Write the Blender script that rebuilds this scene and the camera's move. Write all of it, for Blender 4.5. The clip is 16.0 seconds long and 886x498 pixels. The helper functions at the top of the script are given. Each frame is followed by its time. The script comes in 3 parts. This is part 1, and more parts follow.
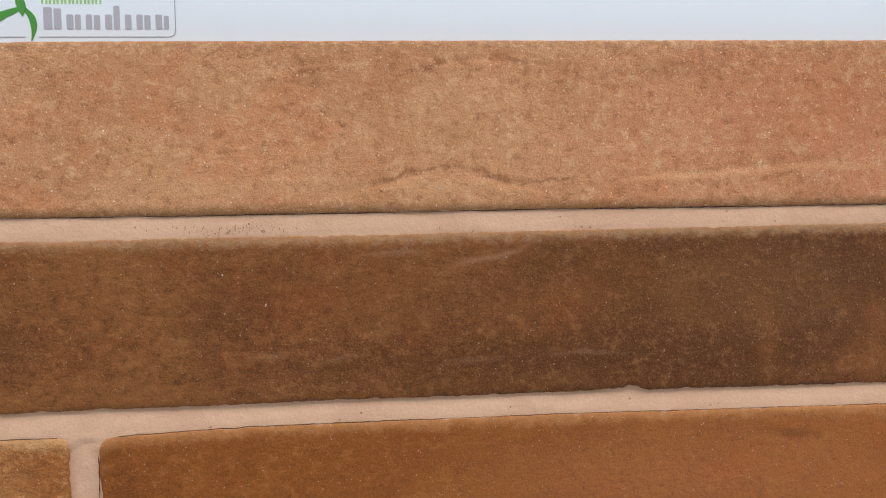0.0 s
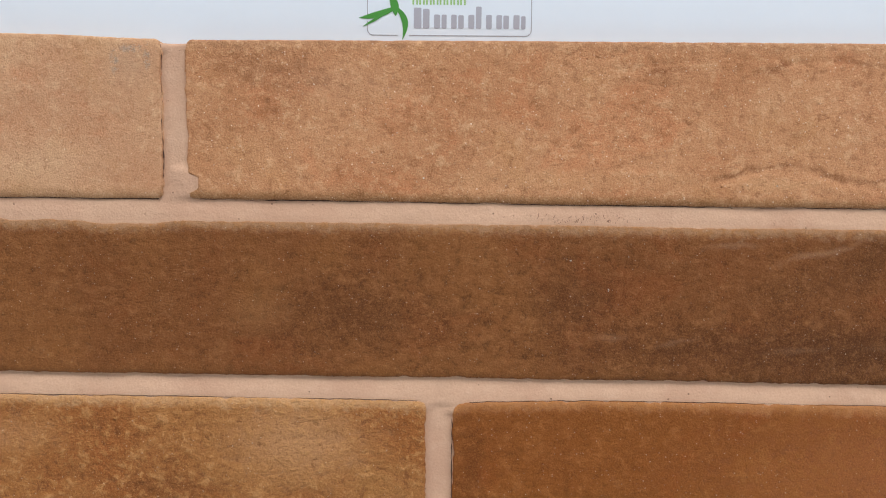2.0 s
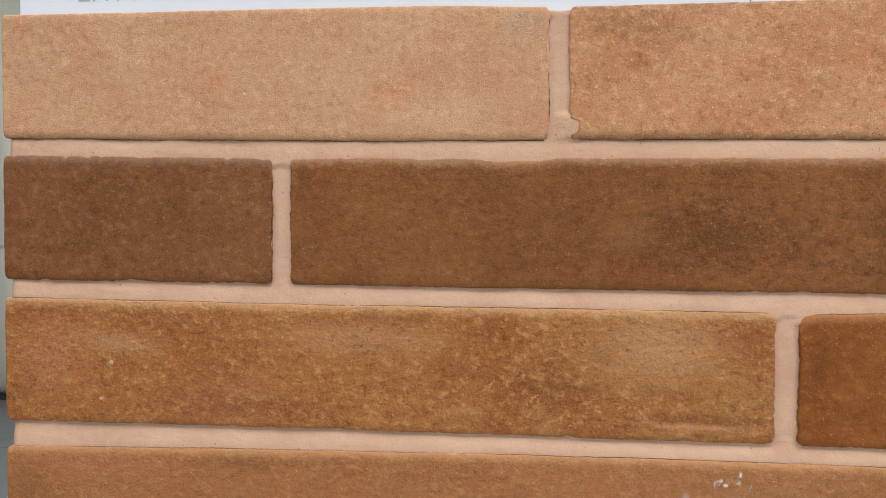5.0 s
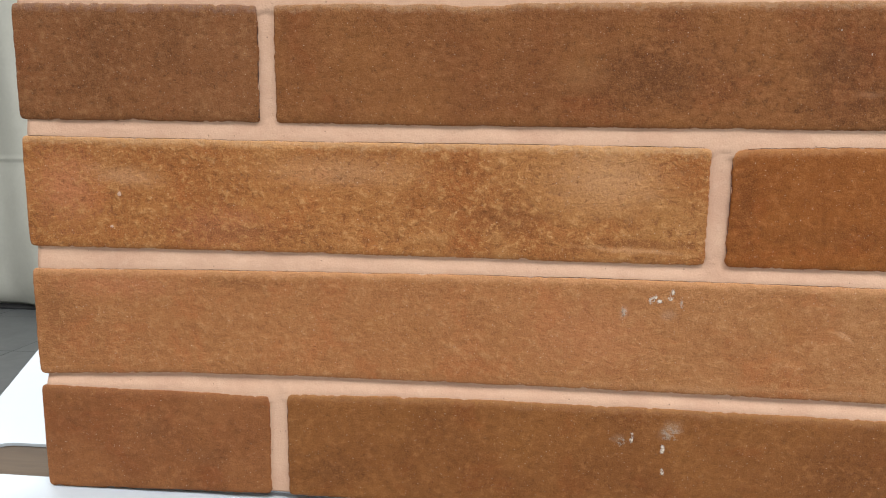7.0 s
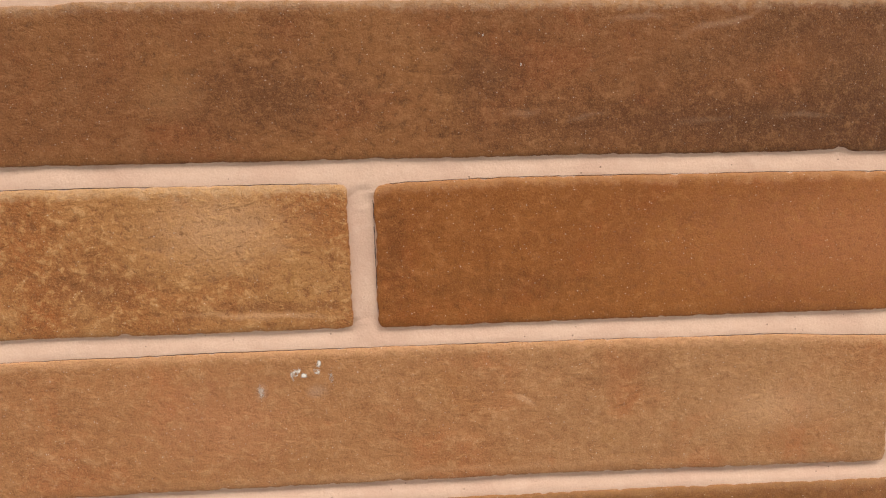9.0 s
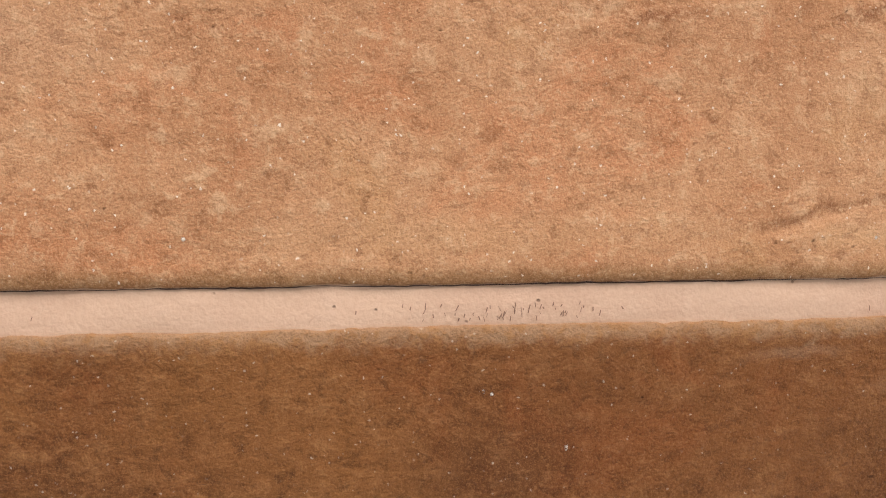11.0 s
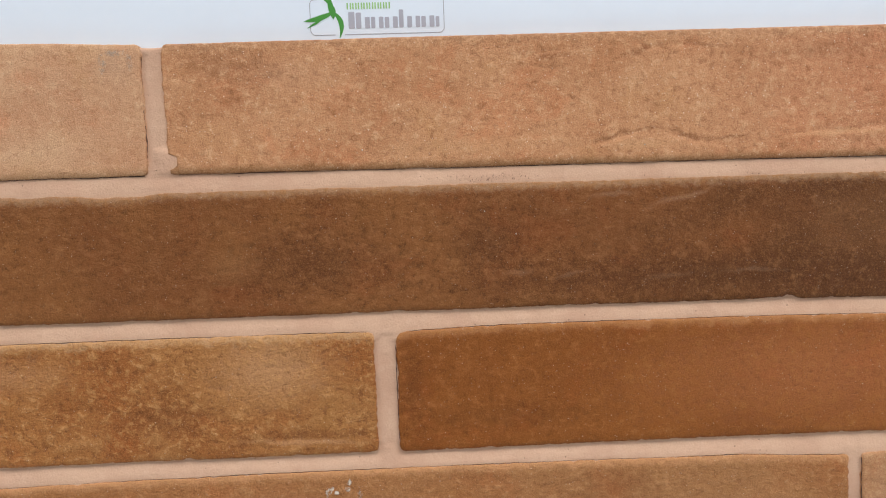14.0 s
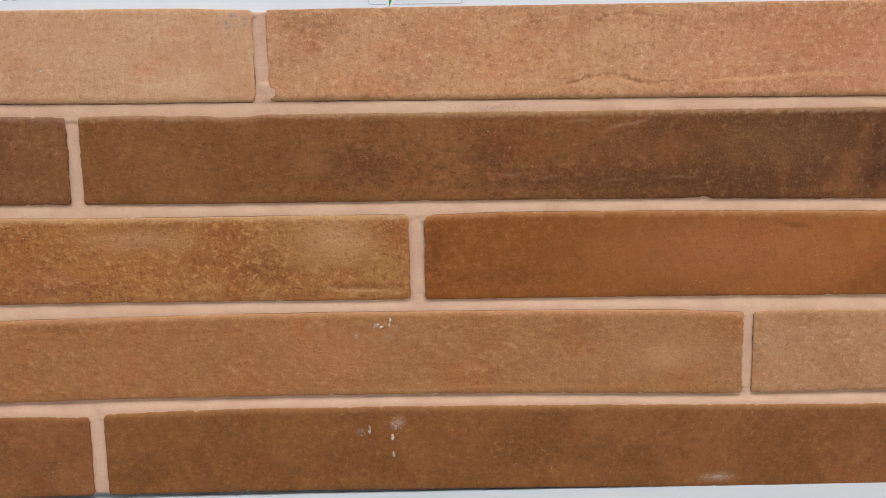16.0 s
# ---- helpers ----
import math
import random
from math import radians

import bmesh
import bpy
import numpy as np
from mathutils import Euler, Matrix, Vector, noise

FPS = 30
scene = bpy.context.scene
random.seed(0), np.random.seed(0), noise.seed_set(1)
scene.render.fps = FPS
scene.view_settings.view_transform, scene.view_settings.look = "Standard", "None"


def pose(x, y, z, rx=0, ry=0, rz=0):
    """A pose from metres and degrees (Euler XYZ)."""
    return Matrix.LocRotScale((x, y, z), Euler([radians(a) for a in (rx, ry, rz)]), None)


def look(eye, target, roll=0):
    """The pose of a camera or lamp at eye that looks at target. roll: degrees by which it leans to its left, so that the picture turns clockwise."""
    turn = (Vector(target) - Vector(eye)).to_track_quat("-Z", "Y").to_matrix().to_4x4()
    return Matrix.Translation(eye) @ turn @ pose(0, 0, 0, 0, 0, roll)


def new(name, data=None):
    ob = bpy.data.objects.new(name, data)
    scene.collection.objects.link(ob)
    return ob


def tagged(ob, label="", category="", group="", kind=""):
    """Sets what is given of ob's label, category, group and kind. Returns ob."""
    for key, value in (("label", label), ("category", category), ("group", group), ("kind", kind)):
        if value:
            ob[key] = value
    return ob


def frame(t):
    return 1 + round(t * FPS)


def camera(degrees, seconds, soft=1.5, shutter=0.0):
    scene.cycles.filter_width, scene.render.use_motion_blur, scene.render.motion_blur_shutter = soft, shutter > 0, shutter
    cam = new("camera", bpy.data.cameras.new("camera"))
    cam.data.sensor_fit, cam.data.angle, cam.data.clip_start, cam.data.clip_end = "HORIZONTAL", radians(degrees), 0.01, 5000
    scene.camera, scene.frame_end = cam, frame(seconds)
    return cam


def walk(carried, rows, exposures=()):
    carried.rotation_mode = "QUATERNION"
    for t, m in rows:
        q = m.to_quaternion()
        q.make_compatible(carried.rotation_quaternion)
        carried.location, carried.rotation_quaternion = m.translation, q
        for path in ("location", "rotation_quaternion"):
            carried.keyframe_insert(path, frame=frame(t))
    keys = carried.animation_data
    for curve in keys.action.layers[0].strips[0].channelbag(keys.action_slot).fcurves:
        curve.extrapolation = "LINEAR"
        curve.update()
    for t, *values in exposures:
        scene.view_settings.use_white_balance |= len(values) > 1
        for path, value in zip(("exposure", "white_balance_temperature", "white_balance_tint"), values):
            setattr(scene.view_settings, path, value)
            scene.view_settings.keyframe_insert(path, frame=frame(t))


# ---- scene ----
LENS = 70.0
cam = camera(LENS, 16.0, soft=1.1)
PATH = [
    (0, (0.39033, -0.23559, 0.27420), (0.43107, 0.26261, 0.26236), -1.503),
    (0.5, (0.35996, -0.23811, 0.27310), (0.39051, 0.26052, 0.25219), -0.633),
    (1, (0.33258, -0.24151, 0.27222), (0.35368, 0.25735, 0.24587), 0.006),
    (1.5, (0.30498, -0.24186, 0.27255), (0.31678, 0.25722, 0.24445), 0.402),
    (2, (0.27958, -0.24802, 0.28076), (0.27809, 0.25103, 0.24991), 0.536),
    (2.5, (0.25434, -0.25375, 0.27721), (0.23729, 0.24536, 0.25275), 0.491),
    (3, (0.22312, -0.26033, 0.27217), (0.20789, 0.23926, 0.25887), 0.515),
    (3.5, (0.19600, -0.26375, 0.26936), (0.16751, 0.23534, 0.25953), 0.260),
    (4, (0.17173, -0.26719, 0.26918), (0.13531, 0.23127, 0.25480), -0.438),
    (4.2, (0.16001, -0.27395, 0.26375), (0.12675, 0.22494, 0.26400), -0.338),
    (6.3, (0.13717, -0.32181, 0.21476), (0.09014, 0.17316, 0.16189), 1.180),
    (6.5, (0.14444, -0.32545, 0.21009), (0.09768, 0.16897, 0.15207), 1.048),
    (7, (0.16631, -0.33433, 0.19738), (0.12236, 0.15873, 0.12697), 0.679),
    (7.5, (0.20113, -0.33579, 0.19121), (0.16803, 0.15667, 0.11134), -0.276),
    (8, (0.24003, -0.33373, 0.19042), (0.23126, 0.15929, 0.10757), -1.313),
    (8.5, (0.27735, -0.31713, 0.19901), (0.29516, 0.17672, 0.12291), -1.882),
    (8.7, (0.28666, -0.29450, 0.20583), (0.31619, 0.19865, 0.12882), -1.808),
    (10.8, (0.30818, -0.12463, 0.29058), (0.34325, 0.37153, 0.23962), -0.572),
    (11, (0.30968, -0.12190, 0.29943), (0.35043, 0.37506, 0.26240), -0.652),
    (11.5, (0.30647, -0.11985, 0.31180), (0.34012, 0.37900, 0.31547), -0.827),
    (12, (0.30686, -0.12922, 0.31481), (0.34499, 0.36897, 0.33351), -2.225),
    (12.5, (0.30513, -0.17609, 0.31019), (0.33598, 0.32231, 0.33559), -2.629),
    (13, (0.29712, -0.22835, 0.29244), (0.33258, 0.27003, 0.31142), -2.772),
    (13.5, (0.29436, -0.27106, 0.27589), (0.32953, 0.22741, 0.25868), -2.608),
    (14, (0.29629, -0.30808, 0.26326), (0.31543, 0.19056, 0.23180), -2.084),
    (14.5, (0.28571, -0.34017, 0.25399), (0.28847, 0.15813, 0.21282), -0.745),
    (15, (0.29050, -0.37025, 0.24261), (0.29144, 0.12759, 0.19615), -0.123),
    (15.5, (0.29429, -0.41040, 0.23381), (0.29912, 0.08749, 0.18812), -0.700),
    (16, (0.29226, -0.44526, 0.22606), (0.29681, 0.05205, 0.17442), -1.016),
]

EXPOSURES = [(0, -0.12), (4.2, -0.08), (6.3, 0.14), (8, 0.16), (8.7, 0.22), (10.8, 0.18), (11.1, 0.1), (11.5, -0.42), (12, -0.54), (12.5, -0.58), (13, -0.48),
             (13.6, -0.16), (14.5, -0.06), (16, -0.06)]
walk(cam, [(t, look(eye, target, roll)) for t, eye, target, roll in PATH], EXPOSURES)


# ---- light ----
world = bpy.data.worlds.new("world")
scene.world = world
world.use_nodes = True
world.node_tree.nodes["Background"].inputs[0].default_value = (0.75, 0.85, 1.0, 1)
world.node_tree.nodes["Background"].inputs[1].default_value = 0.15
LAMP_POWER = 41.0
LAMP_COLOUR = (1.0, 0.985, 0.98)


# ---- materials ----
class Nodes:
    """Short calls for building a node material."""

    def __init__(self, name):
        self.mat = bpy.data.materials.new(name)
        self.mat.use_nodes = True
        self.tree = self.mat.node_tree
        self.bsdf = self.tree.nodes["Principled BSDF"]

    def put(self, socket, value):
        if isinstance(value, bpy.types.NodeSocket):
            self.tree.links.new(value, socket)
        elif isinstance(value, (tuple, list)) and len(value) == 3 and socket.type == "RGBA":
            socket.default_value = (*value, 1)
        else:
            socket.default_value = value

    def coords(self, scale=(1, 1, 1), offset=(0, 0, 0)):
        tc = self.tree.nodes.new("ShaderNodeTexCoord")
        mp = self.tree.nodes.new("ShaderNodeMapping")
        self.tree.links.new(tc.outputs["Object"], mp.inputs[0])
        mp.inputs["Location"].default_value = offset
        mp.inputs["Scale"].default_value = scale
        return mp.outputs[0]

    def noise(self, vec, scale, detail=3.0, rough=0.55, distort=0.0):
        n = self.tree.nodes.new("ShaderNodeTexNoise")
        self.put(n.inputs["Vector"], vec)
        self.put(n.inputs["Scale"], scale)
        self.put(n.inputs["Detail"], detail)
        self.put(n.inputs["Roughness"], rough)
        self.put(n.inputs["Distortion"], distort)
        return n.outputs[0]

    def cells(self, vec, scale):
        n = self.tree.nodes.new("ShaderNodeTexVoronoi")
        self.put(n.inputs["Vector"], vec)
        self.put(n.inputs["Scale"], scale)
        return n.outputs["Distance"], n.outputs["Color"]

    def attribute(self, name):
        n = self.tree.nodes.new("ShaderNodeAttribute")
        n.attribute_name = name
        return n.outputs["Fac"]

    def ramp(self, value, a, b, to_a=0.0, to_b=1.0):
        n = self.tree.nodes.new("ShaderNodeMapRange")
        n.interpolation_type = "SMOOTHSTEP"
        for k, v in zip((0, 1, 2, 3, 4), (value, a, b, to_a, to_b)):
            self.put(n.inputs[k], v)
        return n.outputs[0]

    def math(self, op, a, b=0.0, c=0.0):
        n = self.tree.nodes.new("ShaderNodeMath")
        n.operation = op
        for k, v in enumerate((a, b, c)):
            self.put(n.inputs[k], v)
        return n.outputs[0]

    def mix(self, fac, a, b, blend="MIX"):
        n = self.tree.nodes.new("ShaderNodeMix")
        n.data_type, n.blend_type = "RGBA", blend
        self.put(n.inputs[0], fac)
        self.put(n.inputs[6], a)
        self.put(n.inputs[7], b)
        return n.outputs[2]

    def split(self, vec):
        n = self.tree.nodes.new("ShaderNodeSeparateXYZ")
        self.put(n.inputs[0], vec)
        return n.outputs

    def bump(self, height, strength, distance, normal=None):
        n = self.tree.nodes.new("ShaderNodeBump")
        self.put(n.inputs["Height"], height)
        self.put(n.inputs["Strength"], strength)
        self.put(n.inputs["Distance"], distance)
        if normal is not None:
            self.put(n.inputs["Normal"], normal)
        return n.outputs[0]

    def done(self, colour, roughness, normal=None, metal=0.0, specular=0.5):
        self.put(self.bsdf.inputs["Base Color"], colour)
        self.put(self.bsdf.inputs["Roughness"], roughness)
        self.put(self.bsdf.inputs["Metallic"], metal)
        self.put(self.bsdf.inputs["Specular IOR Level"], specular)
        if normal is not None:
            self.put(self.bsdf.inputs["Normal"], normal)
        return self.mat


def rgb(r, g, b, gain=1.0):
    """Linear colour from 8-bit sRGB values."""
    return tuple(min(0.9, gain * ((c / 255 + 0.055) / 1.055) ** 2.4) for c in (r, g, b))


def clay(name, base, patch, light, dark, far=None, length=0.6, seed=0.0, mottle=0.6, rim=None, rim_fac=0.5,
         foot=None, foot_fac=0.0, speck=0.5, relief=0.6, pits=0.4, streaks=(), origin=(0.0, 0.0)):
    """Pressed clay-look brick slip: tonal clouds, pale blots, sandy grain, quartz specks, dark pits and a sandy rim along the arris."""
    n = Nodes(name)
    at = n.coords(offset=(seed, seed * 0.7, seed * 1.3))
    flat = n.coords(scale=(0.86, 1, 1.0), offset=(seed * 2, 0, seed))
    own = n.split(n.coords())
    big = n.noise(at, 17, 3, 0.6, 0.3)
    cloud = n.noise(flat, 60, 4, 0.62, 0.3)
    mid = n.noise(flat, 165, 5, 0.7, 0.2)
    blot = n.noise(flat, 310, 5, 0.68, 0.35)
    grain = n.noise(at, 1350, 3, 0.62)
    sand = n.noise(at, 3300, 2, 0.6)
    colour = base
    if far is not None:
        along = n.ramp(n.math("ADD", own[0], n.math("MULTIPLY", n.math("SUBTRACT", big, 0.5), 0.25)), length * 0.30, length * 0.92)
        colour = n.mix(along, base, far)
    colour = n.mix(n.ramp(big, 0.40, 0.64), colour, patch)
    hue = n.noise(at, 34, 4, 0.65, 0.5)
    colour = n.mix(n.ramp(hue, 0.53, 0.68, 0.0, 0.75), colour, n.mix(1.0, colour, (1.07, 0.93, 0.88), "MULTIPLY"))
    colour = n.mix(n.ramp(hue, 0.46, 0.30, 0.0, 0.6), colour, n.mix(1.0, colour, (0.98, 0.985, 0.88), "MULTIPLY"))
    colour = n.mix(n.ramp(cloud, 0.52, 0.74, 0.0, mottle * 0.45), colour, light)
    colour = n.mix(n.ramp(cloud, 0.46, 0.26, 0.0, mottle * 0.5), colour, dark)
    colour = n.mix(n.ramp(mid, 0.53, 0.66, 0.0, mottle * 0.85), colour, light)
    colour = n.mix(n.ramp(mid, 0.46, 0.34, 0.0, mottle * 0.85), colour, dark)
    for tone, x, z, w, h, lean, fac in streaks:
        du = n.math("SUBTRACT", own[0], x - origin[0])
        dv = n.math("SUBTRACT", n.math("SUBTRACT", own[2], z - origin[1]), n.math("MULTIPLY", du, lean))
        dv = n.math("ADD", dv, n.math("MULTIPLY", n.math("SUBTRACT", cloud, 0.5), 0.010 if h < 0.006 else 0.0))
        reach = n.math("ADD", n.math("POWER", n.math("DIVIDE", du, w / 2), 2.0), n.math("POWER", n.math("DIVIDE", dv, h / 2), 2.0))
        wander = n.math("ADD", n.math("MULTIPLY", n.math("SUBTRACT", mid, 0.5), 1.8), n.math("MULTIPLY", n.math("SUBTRACT", blot, 0.5), 1.2))
        reach = n.math("ADD", n.math("SQRT", reach), wander)
        colour = n.mix(n.ramp(reach, 1.2, 0.0, 0.0, fac), colour, tone)
    patchy = n.ramp(cloud, 0.36, 0.62, 0.3, 1.0)
    flake = n.math("MULTIPLY", n.ramp(blot, 0.545, 0.63), patchy)
    colour = n.mix(n.math("MULTIPLY", flake, mottle), colour, light)
    colour = n.mix(n.math("MULTIPLY", n.ramp(blot, 0.45, 0.37), n.ramp(cloud, 0.64, 0.40, 0.3, mottle * 0.9)), colour, dark)
    if rim is not None:
        edge = n.math("ADD", n.attribute("head_gap"), n.math("MULTIPLY", n.math("SUBTRACT", mid, 0.5), 0.012))
        edge = n.math("ADD", edge, n.math("MULTIPLY", n.math("SUBTRACT", blot, 0.5), 0.006))
        colour = n.mix(n.ramp(edge, 0.0050, 0.0004, 0.0, rim_fac), colour, rim)
        worn = n.math("MULTIPLY", n.ramp(n.attribute("head_gap"), 0.0060, 0.0012), n.ramp(blot, 0.50, 0.58))
        colour = n.mix(n.math("MULTIPLY", worn, rim_fac * 0.8), colour, light)
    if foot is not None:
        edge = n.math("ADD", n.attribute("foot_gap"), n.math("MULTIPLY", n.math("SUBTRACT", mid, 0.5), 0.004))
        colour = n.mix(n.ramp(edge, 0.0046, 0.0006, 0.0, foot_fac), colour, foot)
    deep = n.mix(1.0, colour, (0.60, 0.52, 0.47), "MULTIPLY")
    pale = n.mix(0.55, colour, light)
    colour = n.mix(n.ramp(grain, 0.55, 0.67, 0.0, 0.5), colour, deep)
    colour = n.mix(n.ramp(grain, 0.46, 0.34, 0.0, 0.6), colour, pale)
    colour = n.mix(n.ramp(sand, 0.54, 0.67, 0.0, 0.52), colour, deep)
    colour = n.mix(n.ramp(sand, 0.46, 0.34, 0.0, 0.52), colour, pale)
    ragged = n.tree.nodes.new("ShaderNodeVectorMath")
    ragged.operation = "MULTIPLY_ADD"
    wob = n.tree.nodes.new("ShaderNodeTexNoise")
    n.put(wob.inputs["Vector"], at)
    n.put(wob.inputs["Scale"], 1500.0)
    n.put(wob.inputs["Detail"], 3.0)
    n.put(ragged.inputs[0], wob.outputs["Color"])
    ragged.inputs[1].default_value = (0.0011, 0.0011, 0.0011)
    n.put(ragged.inputs[2], at)
    d1, c1 = n.cells(ragged.outputs[0], 1150)
    r1 = n.split(c1)
    quartz = n.math("MULTIPLY", n.ramp(d1, 0.34, 0.14), n.ramp(r1[0], 0.925, 0.985))
    colour = n.mix(n.math("MULTIPLY", quartz, speck), colour, n.mix(0.65, light, (0.90, 0.82, 0.70)))
    d2, c2 = n.cells(ragged.outputs[0], 700)
    pit = n.math("MULTIPLY", n.ramp(d2, 0.42, 0.16), n.ramp(n.split(c2)[1], 0.84, 0.96))
    pit = n.math("MULTIPLY", pit, n.ramp(cloud, 0.56, 0.40, 0.2, 1.0))
    colour = n.mix(n.math("MULTIPLY", pit, pits), colour, n.mix(1.0, dark, (0.55, 0.48, 0.44), "MULTIPLY"))
    height = n.math("ADD", n.math("MULTIPLY", cloud, 1.2 * relief), n.math("MULTIPLY", mid, 0.7 * relief))
    height = n.math("ADD", height, n.math("ADD", n.math("MULTIPLY", blot, 0.75 * relief), n.math("MULTIPLY", grain, 0.28)))
    height = n.math("SUBTRACT", height, n.math("MULTIPLY", pit, 0.35))
    normal = n.bump(height, 1.0, 0.0012)
    return n.done(colour, n.ramp(mid, 0.3, 0.7, 0.8, 0.66), normal, specular=0.18)


def grout_material():
    n = Nodes("grout_mortar")
    at = n.coords()
    big, mid, fine = n.noise(at, 30, 3), n.noise(at, 180, 4, 0.6), n.noise(at, 1100, 3, 0.6)
    colour = n.mix(n.ramp(big, 0.35, 0.7), rgb(207, 170, 144), rgb(198, 159, 134))
    colour = n.mix(n.ramp(mid, 0.5, 0.75, 0, 0.3), colour, rgb(214, 180, 156))
    d, c = n.cells(at, 620)
    pit = n.math("MULTIPLY", n.ramp(d, 0.3, 0.15), n.ramp(n.split(c)[0], 0.972, 0.985))
    colour = n.mix(n.math("MULTIPLY", pit, 0.55), colour, rgb(90, 62, 48))
    colour = n.mix(n.ramp(fine, 0.35, 0.7, 0, 0.22), colour, rgb(186, 144, 118))
    normal = n.bump(n.math("SUBTRACT", n.math("ADD", mid, n.math("MULTIPLY", fine, 0.45)), pit), 0.9, 0.0005)
    return n.done(colour, 0.85, normal, specular=0.25)


def plain(name, colour, roughness=0.5, vary=0.08, scale=40.0, relief=0.0, specular=0.5, metal=0.0, stretch=(1, 1, 1)):
    n = Nodes(name)
    at = n.coords(scale=stretch)
    a, b = n.noise(at, scale, 4), n.noise(at, scale * 9, 3)
    tone = n.mix(n.ramp(a, 0.3, 0.7, 0, vary), colour, tuple(c * 0.55 for c in colour))
    tone = n.mix(n.ramp(b, 0.35, 0.7, 0, vary), tone, tuple(min(0.9, c * 1.25) for c in colour))
    normal = n.bump(b, 0.4, relief) if relief else None
    return n.done(tone, n.ramp(a, 0.3, 0.7, roughness * 0.9, min(1, roughness * 1.1)), normal, metal, specular)


def residue(name, colour, cover=0.7, soft=0.2, lo=0.36):
    """Thin dried mortar or lime film, broken up so that the brick shows through."""
    n = Nodes(name)
    at = n.coords()
    a = n.noise(at, 350, 4, 0.7)
    clear = n.tree.nodes.new("ShaderNodeBsdfTransparent")
    mixer = n.tree.nodes.new("ShaderNodeMixShader")
    tc = n.tree.nodes.new("ShaderNodeTexCoord")
    own = n.split(tc.outputs["Generated"])
    dx, dz = n.math("SUBTRACT", own[0], 0.5), n.math("SUBTRACT", own[2], 0.5)
    away = n.math("SQRT", n.math("ADD", n.math("MULTIPLY", dx, dx), n.math("MULTIPLY", dz, dz)))
    n.put(mixer.inputs[0], n.math("MULTIPLY", n.ramp(a, lo, lo + 0.2, 0.0, cover), n.ramp(away, 0.5, 0.5 - soft)))
    n.done(colour, 0.8, n.bump(a, 0.5, 0.0003))
    n.tree.links.new(clear.outputs[0], mixer.inputs[1])
    n.tree.links.new(n.bsdf.outputs[0], mixer.inputs[2])
    n.tree.links.new(mixer.outputs[0], n.tree.nodes["Material Output"].inputs[0])
    return n.mat


GROUT = grout_material()
CRACK = plain("crack_dirt", rgb(70, 46, 34), 0.95, 0.2, 500)
GROUT_DARK = plain("dark_grout_dirt", rgb(126, 92, 74), 0.9, 0.2, 500)
BOARD_WHITE = plain("white_laminate", (0.71, 0.78, 0.88), 0.42, 0.03, 25)
TABLE_WHITE = plain("white_lacquer", (0.52, 0.58, 0.63), 0.35, 0.03, 8)
INK_GREY = plain("grey_print", rgb(150, 150, 158), 0.5, 0.05, 200)
INK_PALE = plain("pale_grey_print", rgb(168, 168, 180), 0.5, 0.05, 200)
INK_GREEN = plain("green_print", rgb(62, 140, 50), 0.5, 0.08, 200)
INK_LIME = plain("lime_print", rgb(150, 192, 122), 0.5, 0.05, 200)
SLOT_WOOD = plain("brown_wood", rgb(76, 60, 42), 0.6, 0.5, 30, 0.0004, stretch=(0.15, 1, 1))
PALE_WOOD = plain("pale_wood", rgb(186, 174, 150), 0.6, 0.3, 20, 0.0004, stretch=(0.2, 1, 1))
FABRIC = plain("off_white_fabric", (0.63, 0.63, 0.56), 0.95, 0.12, 5, 0.0008, specular=0.1)
TILE = plain("grey_floor_tile", (0.125, 0.135, 0.14), 0.35, 0.35, 3)
TILE_JOINT = plain("tile_joint", (0.2, 0.2, 0.2), 0.8, 0.2, 20)
PAINT = plain("wall_paint", (0.68, 0.68, 0.66), 0.8, 0.06, 3)
CEILING = plain("ceiling_paint", (0.78, 0.78, 0.78), 0.85, 0.05, 3)
BLACK = plain("black_rubber", (0.02, 0.02, 0.022), 0.6, 0.2, 30)
LIME = residue("lime_residue", (0.74, 0.64, 0.53), 0.85, 0.3, 0.40)
LIME_FAINT = residue("faint_lime_residue", (0.56, 0.43, 0.33), 0.55, 0.4, 0.42)
GROUT_FILM = residue("grout_film", rgb(196, 160, 138), 1.0, 0.06, 0.2)


# ---- building helpers ----
def mesh_from(bm, name, material, smooth=False):
    me = bpy.data.meshes.new(name)
    bm.normal_update()
    bm.to_mesh(me)
    bm.free()
    me.materials.append(material)
    if smooth:
        me.polygons.foreach_set("use_smooth", [True] * len(me.polygons))
    return me


def part(name, bm, material, parent, label="", smooth=False, at=None):
    ob = new(name, mesh_from(bm, name, material, smooth))
    ob.parent = parent
    if at is not None:
        ob.location = at
    return tagged(ob, label) if label else ob


def thing(name, label, category, at=(0, 0, 0), kind="", group=""):
    ob = new(name)
    ob.location = at
    ob.empty_display_size = 0.05
    return tagged(ob, label, category, group, kind)


def box(bm, a, b, bevel=0.0):
    """A box between two corners, with bevelled edges."""
    made = bmesh.ops.create_cube(bm, size=1.0)["verts"]
    for v in made:
        v.co = Vector([a[k] + (v.co[k] + 0.5) * (b[k] - a[k]) for k in range(3)])
    if bevel:
        edges = list({e for v in made for e in v.link_edges})
        bmesh.ops.bevel(bm, geom=edges, offset=bevel, segments=2, profile=0.5, affect="EDGES")
    return bm


